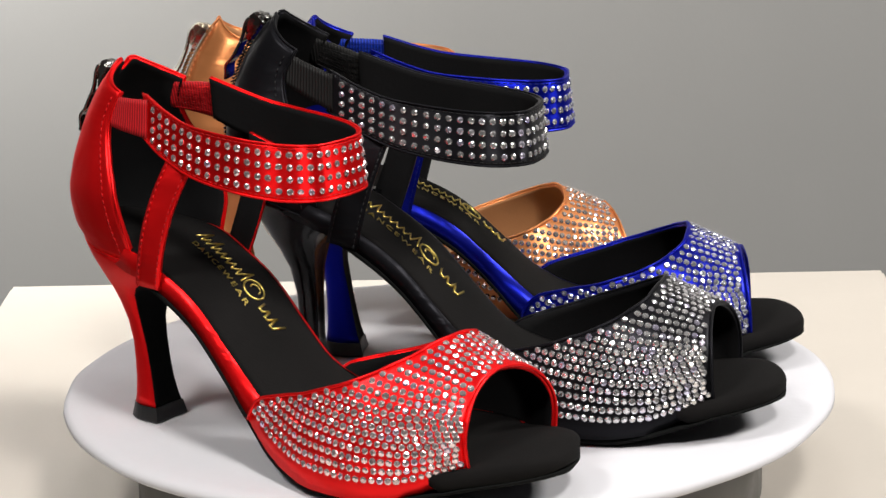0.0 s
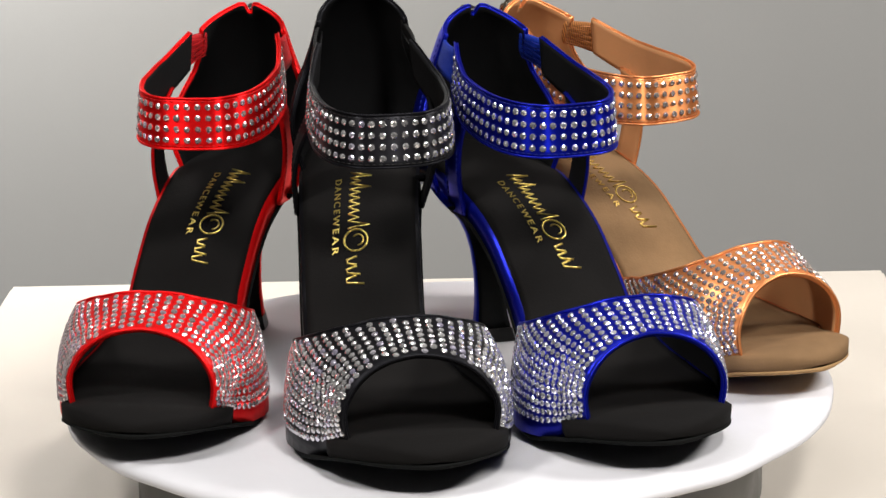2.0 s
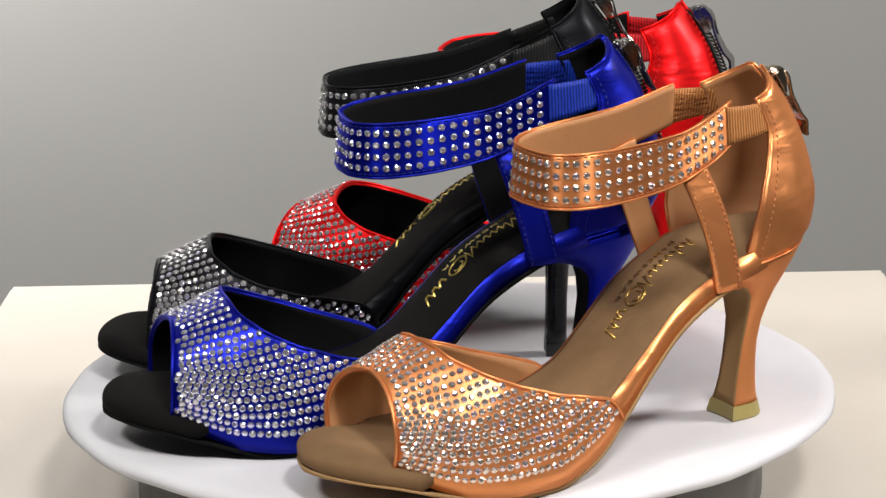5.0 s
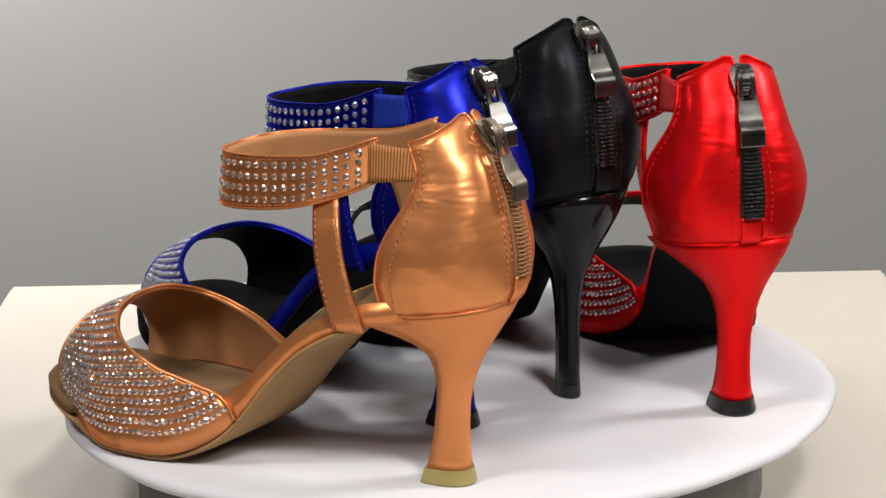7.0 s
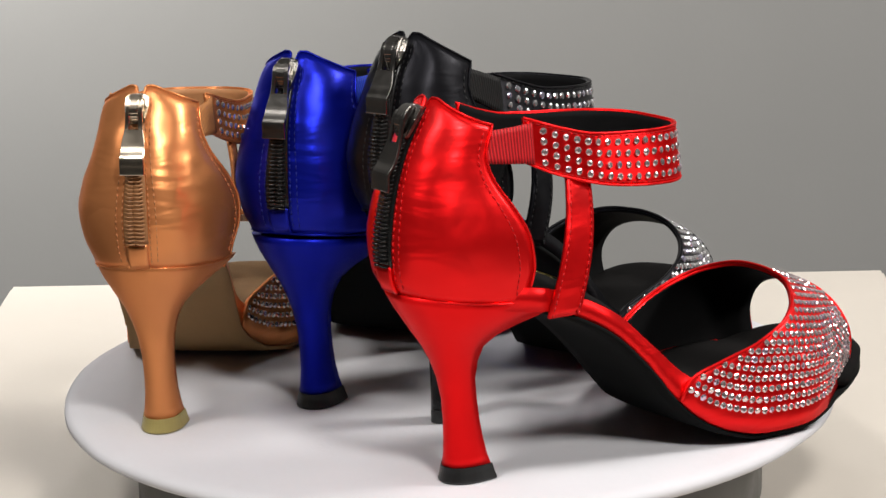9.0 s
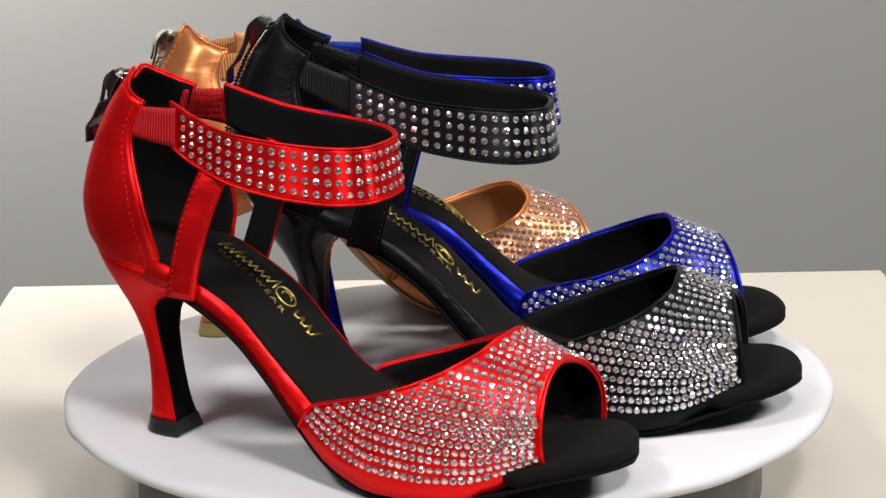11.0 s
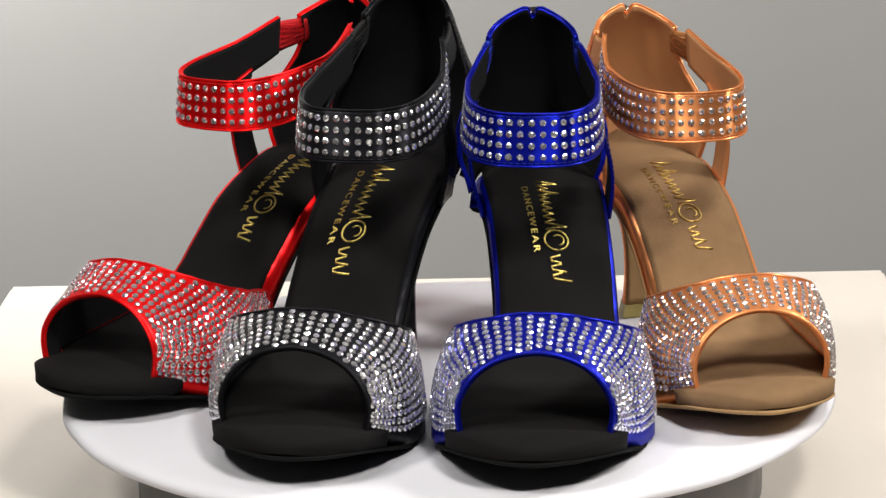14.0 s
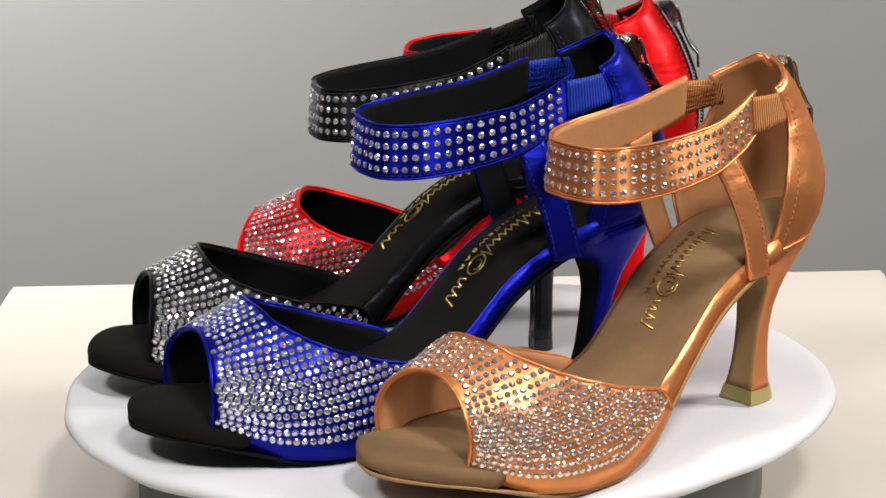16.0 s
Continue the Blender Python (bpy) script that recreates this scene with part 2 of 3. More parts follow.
# ---------------------------------------------------------------- the room
def room():
    slab("wall_north", (-2.2, 2.2, 0.62, 0.72, 0.0, 2.4), M_WALL, "plain matt grey painted wall behind the table", category="wall")
    # out of view: these walls and the ceiling close the room and limit bounce
    slab("wall_south", (-2.2, 2.2, -2.6, -2.5, 0.0, 2.4), M_ROOM, "plain unseen wall, dark to cut bounced light", category="wall")
    slab("wall_west", (-2.3, -2.2, -2.6, 0.72, 0.0, 2.4), M_ROOM, "plain unseen wall, dark to cut bounced light", category="wall")
    slab("wall_east", (2.2, 2.3, -2.6, 0.72, 0.0, 2.4), M_ROOM, "plain unseen wall, dark to cut bounced light", category="wall")
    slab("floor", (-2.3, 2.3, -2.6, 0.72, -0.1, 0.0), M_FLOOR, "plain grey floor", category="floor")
    slab("ceiling", (-2.3, 2.3, -2.6, 0.72, 2.4, 2.5), M_ROOM, "plain unseen ceiling, dark to cut bounced light", category="ceiling")


def display_table():
    t = tagged(new("display_table"), "cream-white laminate display table with square corners", "table")
    t.matrix_basis = pose(0, 0, 0, 0, 0, -0.75)
    bm = box(bmesh.new(), -0.2325, 0.2245, -0.42, 0.3230, TABLE - 0.03, TABLE)
    bmesh.ops.bevel(bm, geom=bm.edges[:], offset=0.0015, segments=2, affect="EDGES")
    part("tabletop", bm, M_TABLE, t, smooth=False)
    for x0 in (-0.215, 0.185):
        for y0 in (-0.41, 0.285):
            part("leg", box(bmesh.new(), x0, x0 + 0.03, y0, y0 + 0.03, 0.0, TABLE - 0.03), M_TABLE, t, smooth=False)


def turned(profile, steps=96):
    """A body of revolution from (radius, height) pairs."""
    rings = [[(r * math.cos(2 * math.pi * k / steps), r * math.sin(2 * math.pi * k / steps), z) for k in range(steps)]
             for r, z in profile]
    return loft(rings)


def turntable():
    t = tagged(new("turntable"), "round white display turntable on a grey base", "turntable")
    t.matrix_basis = pose(0, 0, TABLE)
    h = TOP - TABLE
    part("base", turned([(0.122, 0.0), (0.125, 0.002), (0.125, h - 0.016), (0.121, h - 0.008), (0.110, h - 0.0055)]),
         M_BASE, t, "grey plastic drum base")
    bm = turned([(0.147, h - 0.0062), (0.1510, h - 0.0056), (0.1530, h - 0.0040), (0.1527, h - 0.0018),
                 (0.1507, h - 0.0005), (0.1465, h), (0.10, h), (0.04, h)], 180)
    for v in bm.verts:
        r, a = math.hypot(v.co.x, v.co.y), math.atan2(v.co.y, v.co.x)
        if r > 0.13:
            wave = 0.0005 * math.sin(5 * a + 1) + 0.0004 * math.sin(11 * a) * math.sin(3 * a) + 0.00015 * math.sin(23 * a + 2)
            v.co.x, v.co.y = v.co.x * (1 + wave / r), v.co.y * (1 + wave / r)
            if v.co.z < h - 0.001:
                v.co.z += 0.0003 * math.sin(17 * a) * math.sin(2 * a + 1)
    plate = part("platter", bm, M_PLATE, t, "white felt-covered plate")
    return plate


# ---------------------------------------------------------------- the sandals
# Lengths in millimetres in the sandal's own space: x to the toe, z up, heel tip on the ground at the origin; a right foot.
MID = curve((-34, 2.5), (-15, 2.5), (5, 0), (40, -5), (75, -8), (110, -4.5), (140, -1.5), (165, 0), (187, 1.5))
SIDES = curve((-34, 0.5), (-28.5, 2.5), (-25, 9.5), (-20, 15.3), (-14, 19.6), (0, 24), (12, 25), (40, 24), (70, 23.8), (90, 29.5), (110, 36),
              (128, 38.3), (142, 36.4), (152, 32.7))
UNDER = curve((-34, 70), (5, 62), (20, 60), (31, 55.5), (45, 47), (62, 30), (70, 20), (82, 8.5), (94, 2.5), (106, 0),
              (126, 0), (142, 1.2), (155, 3.5), (168, 6.5), (187, 11))
BED = curve((-34, 76), (0, 74), (15, 72), (30, 66.5), (45, 58.5), (62, 43), (76, 30), (90, 21.5), (105, 17), (125, 15),
            (150, 15.5), (165, 17.5), (178, 19.5), (187, 21))


def HALF(x):
    """Half the width of the sole; the toe end is a rounded oval."""
    return SIDES(x) if x < 150 else 33.4 * max(0.0008, 1 - ((x - 150) / 36.6) ** 2) ** 0.53


HEM = curve((60, 3.2), (140, 3.2), (150, 4.5), (158, 7.0), (166, 10))
CROWN = curve((70, 74), (100, 66), (120, 60.5), (140, 53.2), (152, 48.4), (162, 43.8), (170, 39.5))
REAR = curve((0, 140), (20, 138.5), (38, 132), (52, 121), (61, 108), (72, 89), (80, 79), (90, 73))
FRONT = curve((0, 160), (30, 162), (60, 164), (90, 165))
CUP_BACK = curve((66, -25), (72, -27.5), (77, -30.5), (88, -31.7), (102, -29.5), (118, -24), (131, -16.5), (138, -11))
CUP_FRONT = curve((62, 11.5), (76, 11.5), (88, 9.5), (97, 6.5), (105, 2.5), (112, -0.8), (118, -1.8), (124, 0.2), (130, 3), (138, 4))
CUP_HALF = curve((62, 24), (72, 26.5), (81, 29.5), (90, 30.4), (100, 27.8), (111, 22.6), (120, 19.6), (129, 18.0), (134, 15), (138, 11.5))
BAND_TOP = curve((0, 133), (12, 131), (28, 125.5), (41, 122), (66, 119.5), (80, 118.5), (93, 117.5))
BAND_LOW = curve((0, 121), (8, 118), (27, 109), (50, 102.5), (72, 99.5), (83, 98.5), (93, 98))
BAND_X = curve((0, 93), (10, 92), (22, 86), (34, 76), (48, 62), (62, 47), (80, 28.5), (95, 13))
BAND_Y = curve((0, 0), (10, 10), (22, 19), (34, 24), (48, 26.3), (62, 26.5), (80, 23.5), (95, 19))


class Build:
    """The measures of one sandal: its side (1 right, -1 left), extra heel height and the set of its ankle band."""

    def __init__(self, side, rise, band, wide):
        self.side, self.rise, self.band, self.wide = side, rise, band, wide

    def lift(self, x):
        t = min(max((78 - x) / 100, 0), 1.15)
        return self.rise * t ** 1.3

    def v(self, x, y, z, k=1.0):
        return Vector((x, y * self.side, z + k * self.lift(x))) / 1000

    def cup(self, a, h):
        """a from -1 (right) through the back to 1, h from 0 to 1 upwards."""
        lo = 72 - 5.5 * abs(a) ** 1.6
        hi = 138.3 - 9 * max(0.0, (abs(a) - 0.22) / 0.78) ** 1.15 - 4 * math.exp(-(a / 0.06) ** 4)
        z = lo + (hi - lo) * h
        xf, xb, w = CUP_FRONT(z), CUP_BACK(z), CUP_HALF(z)
        c, s = math.cos(a * math.pi / 2), math.sin(a * math.pi / 2)
        return self.v(xf - (xf - xb) * c ** 0.85, 2.5 + w * math.copysign(abs(s) ** 0.9, s), z)

    def vamp(self, deg, u, off=0.0):
        """deg from -90 (right) over the top to 90, u from the throat (0) to the toe opening (1)."""
        a = abs(deg)
        x = REAR(a) + (FRONT(a) - REAR(a)) * u
        lo, top = UNDER(x) + HEM(x), CROWN(x)
        s, c = math.sin(math.radians(deg)), max(0.0, math.cos(math.radians(deg)))
        w = (HALF(x) + 0.8) * (1 - (1 - self.wide) * min(1, max(0, (x - 80) / 40)))
        fore = max(0.0, min(1.0, (x - 125) / 35))
        w += 2.2 * math.exp(-((x - 120) / 26) ** 2) + 1.0 * fore - 3.2 * max(0.0, min(1.0, (x - 142) / 22)) ** 1.3
        w *= 1 - 0.085 * fore * max(0.0, (a - 62) / 28) ** 2
        return self.v(x, MID(x) + w * math.copysign(abs(s) ** 0.85, s), lo + (top - lo) * c ** 0.78)

    def strap(self, s, h):
        """s from -95 to 95 mm round the ankle band from its front, h from 0 (low) to 1."""
        a = abs(s)
        x, y = BAND_X(a), math.copysign(BAND_Y(a), s)
        lo, hi = BAND_LOW(x), BAND_TOP(x)
        y *= 1.0 + 0.07 * (0.5 - h)
        x += 2.2 * (0.5 - h) * max(0.0, 1 - a / 50)
        p = self.v(x, 2 + y, lo + (hi - lo) * h, 0.3)
        p.z += self.band / 1000
        return p

    def bed(self, x, f):
        """The insole's upper face; f from -1 to 1 across."""
        dome = 4.0 * (1 - f * f) * min(1, max(0.3, (120 - x) / 60))
        return self.v(x, MID(x) + (HALF(x) - 1.8) * f, BED(x) + dome)

    def half(self, x):
        return HALF(x) * (1 - (1 - self.wide) * min(1, max(0, (x - 80) / 40)))


def facing(fn, u, v, du, dv):
    a = fn(u + du, v) - fn(u - du, v)
    b = fn(u, v + dv) - fn(u, v - dv)
    return a.cross(b).normalized()


def stone_mesh(r, mat):
    """A round cut stone: flat table, eight upper facets, a short girdle."""
    bm = bmesh.new()
    k = 8
    low = [bm.verts.new((r * math.cos(2 * math.pi * i / k), r * math.sin(2 * math.pi * i / k), -0.0002)) for i in range(k)]
    mid = [bm.verts.new((r * math.cos(2 * math.pi * i / k), r * math.sin(2 * math.pi * i / k), r * 0.18)) for i in range(k)]
    top = [bm.verts.new((0.55 * r * math.cos(2 * math.pi * (i + 0.5) / k), 0.55 * r * math.sin(2 * math.pi * (i + 0.5) / k), r * 0.50))
           for i in range(k)]
    for i in range(k):
        j = (i + 1) % k
        bm.faces.new((low[i], low[j], mid[j], mid[i]))
        bm.faces.new((mid[i], mid[j], top[i]))
        bm.faces.new((mid[j], top[j], top[i]))
    bm.faces.new(top)
    me = bpy.data.meshes.new("rhinestone")
    bm.to_mesh(me)
    bm.free()
    me.materials.append(mat)
    return me


STONE = {m.name: stone_mesh(0.00130, m) for m in (M_STONE, M_STONE_TAN, M_STONE_RED, M_STONE_BLUE)}


def stone_pose(p, n, rng):
    q = n.to_track_quat("Z", "Y").to_matrix().to_4x4()
    tilt = Euler((rng.uniform(-0.2, 0.2), rng.uniform(-0.2, 0.2), rng.uniform(0, 0.8))).to_matrix().to_4x4()
    k = rng.uniform(0.94, 1.06)
    return Matrix.Translation(p) @ q @ tilt @ Matrix.Diagonal((k, k, k, 1))


def set_stones(places, mesh, parent, rng, limit=300):
    """The stones one by one; those past the limit in one joined part."""
    rest = bmesh.new()
    for i, (p, n) in enumerate(places):
        m = stone_pose(p, n, rng)
        if i < limit:
            ob = new("rhinestone", mesh)
            ob.parent = parent
            ob.matrix_basis = m
        else:
            before = len(rest.verts)
            rest.from_mesh(mesh)
            rest.verts.ensure_lookup_table()
            for vtx in rest.verts[before:]:
                vtx.co = m @ vtx.co
    if len(rest.verts):
        ob = part("rhinestone_field", rest, mesh.materials[0], parent, smooth=False)
        ob["kind"] = "stuff"
    else:
        rest.free()


def footwear(label, side, rise, band, mats, slim, seed, logo_y, wide=1.0):
    B = Build(side, rise, band, wide)
    rng = random.Random(seed)
    upper, lining, sock, sole, tip, zipm, pullm, stone, foil, heelm, elastic = mats
    sewn, ribbon = THREAD[upper.name], BAND[upper.name]
    shoe = tagged(new("dance_sandal"), label, "shoe", "sandals on the turntable")

    # outsole: thin suede sheet under the whole length
    xs = [-27 + 213.55 * math.sin(math.pi / 2 * i / 90) ** 0.9 for i in range(91)]
    curl = lambda x: 3.6 * min(1, max(0, (x - 135) / 30)) * (HALF(x) / 36) ** 1.6

    def across(x, w, zt, zb, bulge=0.0):
        ring = []
        for k in range(9):
            f = -1 + k / 4
            ring.append(B.v(x, MID(x) + w * f, zt(f)))
        for k in range(9):
            f = 1 - k / 4
            ring.append(B.v(x, MID(x) + (w + bulge) * f, zb(f)))
        return ring
    rings = [across(x, B.half(x) + 0.6 - 0.5 * min(1, max(0, (x - 150) / 15)), lambda f, x=x: UNDER(x) + 2.6 - 0.8 * min(1, max(0, (x - 145) / 15)) + curl(x) * f * f, lambda f, x=x: UNDER(x) + 0.8 * abs(f) ** 6 + curl(x) * f * f) for x in xs if x > 21]
    part("outsole", loft(rings), sole, shoe)
    # rand: the satin-wrapped board between outsole and insole
    rings = [across(x, B.half(x) - 0.6 - 2.0 * min(1, max(0, (12 - x) / 10)) - 2.0 * min(1, max(0, (x - 125) / 20)), lambda f, x=x: BED(x) - 0.5, lambda f, x=x: UNDER(x) + 2.4, 0.6) for x in xs if -26.9 < x < 151]
    part("rand", loft(rings), upper, shoe)
    # insole: padded sock, over the full thickness at the open toe
    rings = []
    for x in xs:
        toe = min(1, max(0, (x - 146) / 12))
        w = B.half(x) - 1.8 + 2.0 * toe
        low = (BED(x) - 1.0) * (1 - toe) + (UNDER(x) + 1.4) * toe
        ring = []
        n = 17
        end = math.sqrt(max(0, 1 - (max(0, x - 171) / 15.7) ** 2)) ** 0.9
        core = low + 0.2 * (BED(x) - low)
        for k in range(n):
            f = -1 + 2 * k / (n - 1)
            dome = 4.0 * (1 - f * f) * min(1, max(0.3, (120 - x) / 60))
            edge = (BED(x) - low) * (abs(f) ** 8) * (0.35 - 0.15 * toe)
            ring.append(B.v(x, MID(x) + w * f, core + (BED(x) + dome - edge - core) * end))
        for k in range(5):
            f = 1 - k / 2
            ring.append(B.v(x, MID(x) + (w - 0.4) * f, core + (low - core) * end + toe * curl(x) * f * f * end))
        rings.append(ring)
    part("insole", loft(rings), sock, shoe)

    # gold stamp on the insole: a ring, slanting strokes and the lettered line under them
    def lay(px, py):
        py -= 0.19 * side * (px - 43)
        return B.bed(px, max(-1, min(1, (py * side - MID(px)) / (HALF(px) - 1.8)))) + Vector((0, 0, 0.0002))

    def stroke(name, pts, w, parent, label=""):
        bm = tube(bmesh.new(), [lay(*p) for p in pts], w, 4)
        bmesh.ops.recalc_face_normals(bm, faces=bm.faces)
        return part(name, bm, foil, parent, label)
    cx, cy = 51.0, logo_y + 8.0
    stamp = stroke("gold_stamp", [(cx + 3.4 * math.cos(a * 0.35), cy + 4.6 * math.sin(a * 0.35)) for a in range(19)], 0.00045, shoe,
                   "gold foil ring emblem stamped on the insole")
    stroke("curl", [(cx + 1.7 * math.cos(a * 0.5), cy + 0.8 + 2.2 * math.sin(a * 0.5)) for a in range(9)], 0.00035, stamp)
    low = logo_y + 4.6
    for k in range(9):
        x0 = 22 + k * 2.8
        tall = 4.2 + (4.2 if k in (0, 2, 8) else 0)
        stroke("stroke", [(x0, low), (x0 + 0.9, low + tall * 0.5), (x0 + 1.6, low + tall), (x0 + 2.2, low + tall * 0.4), (x0 + 2.8, low)],
               0.0004, stamp)
    for k in range(3):
        x0 = 56 + k * 2.8
        stroke("stroke", [(x0, low + 4), (x0 + 0.8, low), (x0 + 1.9, low + 0.4), (x0 + 2.5, low + 4 + 1.6 * k)], 0.00055, stamp)
    fc = bpy.data.curves.new("lettering", "FONT")
    fc.body, fc.size, fc.extrude, fc.space_character = "DANCEWEAR", 3.6, 0.0, 1.35
    fo = new("lettering", fc)
    me = bpy.data.meshes.new_from_object(fo.evaluated_get(bpy.context.evaluated_depsgraph_get()))
    bpy.data.objects.remove(fo)
    bm = bmesh.new()
    bm.from_mesh(me)
    bpy.data.meshes.remove(me)
    bmesh.ops.subdivide_edges(bm, edges=[e for e in bm.edges if e.calc_length() > 1.5], cuts=2)
    wide = max(vt.co.x for vt in bm.verts)
    for vt in bm.verts:
        vt.co = lay(25 + vt.co.x * 30 / wide, logo_y - 1.2 + vt.co.y) + Vector((0, 0, 0.0002))
    ext = bmesh.ops.extrude_face_region(bm, geom=bm.faces[:])
    for g in ext["geom"]:
        if isinstance(g, bmesh.types.BMVert):
            g.co.z += 0.0002
    bmesh.ops.recalc_face_normals(bm, faces=bm.faces)
    part("lettering", bm, foil, shoe, "gold foil capital letters on the insole", smooth=False)

    # heel
    top = 72
    if slim:
        prof = [(5, -4.6, 4.4, 4.3), (12, -4.6, 4.0, 4.0), (28, -5.0, 3.6, 4.0), (42, -6.0, 3.4, 4.6), (52, -8.5, 3.6, 6.5),
                (60, -13, 4.5, 10), (68, -19, 7, 15), (74, -23.5, 12, 19.5), (79, -26.5, 18, 23), (83, -28.5, 22, 25)]
        scale = (72.0 + 0.0) / 83
        prof = [(z * scale if z > 6 else z, a, b, c) for z, a, b, c in prof]
    else:
        prof = [(5.5, -9.6, 5.3, 7.4), (9, -9.0, 4.2, 6.8), (15, -8.8, 3.0, 6.1), (22, -8.8, 1.8, 5.9), (30, -9.2, 0.6, 6.1),
                (38, -10.8, -0.6, 7.0), (45, -13.4, -0.6, 8.8), (51, -16.3, 0.4, 11.2), (56, -19.3, 4.0, 14.6), (60.5, -22, 10, 18.2),
                (65, -24.8, 17, 21.8), (69, -27, 22, 24.2), (72, -28.4, 23, 25.4)]
    rings = []
    for z, xb, xf, hw in prof:
        k = min(1, max(0, (z - 48) / 24))
        ring = []
        for i in range(21):
            th = -math.pi / 2 + math.pi * i / 20
            x = xf - (xf - xb) * max(0, math.cos(th)) ** 0.62
            ring.append((x, 2.0 * k + hw * math.sin(th)))
        for i in range(1, 6):
            ring.append((xf - 0.5 * math.sin(math.pi * i / 6), 2.0 * k + hw * (1 - i / 3)))
        out = []
        for x, y in ring:
            zz = z - k * 0.15 * (x + 28)
            out.append(Vector((x, y * side, zz * (1 + rise * (1 if slim else 0) / 72 * min(1, z / 72)))) / 1000)
        rings.append(out)
    breast = 1 if not slim else 0
    part("heel", loft(rings, lambda i, j: breast if j >= 20 else 0), [heelm, sole], shoe)
    base = [(0, 1.04), (0.6, 1.06), (5.6, 1.0)]
    if slim:
        base = [(0, 1.0), (0.6, 1.02), (5.0, 1.0)]
    z0, xb, xf, hw = prof[0]
    if not slim:
        base = [(0, 1.17), (0.6, 1.2), (3.5, 1.1), (z0 + 0.1, 1.05)]
    rings = []
    for z, g in base:
        ring = []
        cx = (xb + xf) / 2
        for i in range(21):
            th = -math.pi / 2 + math.pi * i / 20
            x = xf - (xf - xb) * max(0, math.cos(th)) ** 0.62
            ring.append(Vector(((cx + (x - cx) * g), hw * g * math.sin(th) * side, z)) / 1000)
        for i in range(1, 6):
            ring.append(Vector((cx + (xf - 0.5 * math.sin(math.pi * i / 6) - cx) * g, hw * g * (1 - i / 3) * side, z)) / 1000)
        rings.append(ring)
    part("heel_tip", loft(rings), tip, shoe, smooth=False)

    # heel counter
    cupfn = lambda u, v: B.cup(-1 + 2 * u, v)
    counter = part("heel_counter", sheet(cupfn, 56, 24, 0.0016, side), [upper, lining], shoe)
    hem = bmesh.new()
    tube(hem, [cupfn(0, i / 20) for i in range(21)] + [cupfn(i / 56, 1) for i in range(57)] + [cupfn(1, 1 - i / 20) for i in range(21)], 0.0005)
    part("piping", hem, upper, counter)
    part("seam_cord", tube(bmesh.new(), [cupfn(i / 40, 0) for i in range(41)], 0.0004), upper, counter)

    def outward(fn, u, v, du, dv, ref):
        n = facing(fn, u, v, du, dv)
        return n if n.dot(fn(u, v) - ref) > 0 else -n
    mid = B.v(0, 2, 100)
    thread = bmesh.new()
    for u in (0.43, 0.455, 0.545, 0.57):
        pts = [cupfn(u, i / 20) for i in range(1, 20)]
        stitches(thread, pts, lambda p, u=u: (p - mid).normalized())
    for u in (0.035, 0.965):
        pts = [cupfn(u, i / 20) for i in range(1, 20)]
        stitches(thread, pts, lambda p: (p - mid).normalized())
    part("stitching", thread, sewn, counter)["kind"] = "stuff"
    # zip
    tape = lambda u, v: B.cup(-0.078 + 0.156 * u, 0.16 + 0.80 * v) + outward(cupfn, 0.5, 0.16 + 0.8 * v, 0.05, 0.02, mid) * 0.0007
    part("zip_tape", sheet(tape, 4, 20, 0.0009, side), [zipm, zipm], shoe)
    teeth = bmesh.new()
    for i in range(34):
        v = 0.18 + 0.76 * i / 34
        for sg in (-1, 1):
            n = outward(cupfn, 0.5, v, 0.05, 0.02, mid)
            tube(teeth, [cupfn(0.5, v) + n * 0.0022, cupfn(0.5 + sg * 0.017, v - 0.004) + n * 0.0025, cupfn(0.5 + sg * 0.031, v - 0.012) + n * 0.0016], 0.00042, 5)
    part("zip_teeth", teeth, zipm, shoe)["kind"] = "stuff"
    end = lambda u, v: B.cup(-0.072 + 0.144 * u, 0.012 + 0.155 * v) + outward(cupfn, 0.5, 0.08, 0.05, 0.02, mid) * 0.0013
    part("zip_end_patch", sheet(end, 6, 5, 0.0012, side), [upper, upper], shoe)
    for sg in (-1, 1):
        stop = bmesh.new()
        for k in range(2):
            q = cupfn(0.5 + sg * 0.022, 0.955 + 0.028 * k) + outward(cupfn, 0.5, 0.95, 0.05, 0.03, mid) * 0.0016
            tube(stop, [q - Vector((0, 0.0011, 0)), q + Vector((0, 0.0011, 0))], 0.0010, 8)
        part("zip_stop", stop, pullm, shoe)
    vz = 0.92
    n = outward(cupfn, 0.5, vz, 0.05, 0.03, mid)
    p0 = cupfn(0.5, vz) + n * 0.0030
    down = (cupfn(0.5, vz - 0.1) - cupfn(0.5, vz + 0.06)).normalized()
    sidev = n.cross(down).normalized()

    def on_slider(a, b, h):
        return p0 + sidev * a / 1000 + down * b / 1000 + n * h / 1000

    def solid(bm, rows):
        """A strap of four-cornered sections, each (centre along, half width, low, high)."""
        lo = len(bm.verts)
        rr = [[bm.verts.new(on_slider(sa * w, b, h)) for sa, h in ((-1, z0), (1, z0), (1, z1), (-1, z1))] for b, w, z0, z1 in rows]
        for i in range(len(rr) - 1):
            for k in range(4):
                bm.faces.new((rr[i][k], rr[i][(k + 1) % 4], rr[i + 1][(k + 1) % 4], rr[i + 1][k]))
        bm.faces.new(rr[0][::-1])
        bm.faces.new(rr[-1])
        return bm
    body = solid(bmesh.new(), [(-7, 2.2, -1.4, 0.2), (-5.5, 4.4, -1.4, 0.8), (-1, 4.6, -1.4, 1.0), (3, 3.9, -1.4, 0.8), (5.5, 3.2, -1.4, 0.3)])
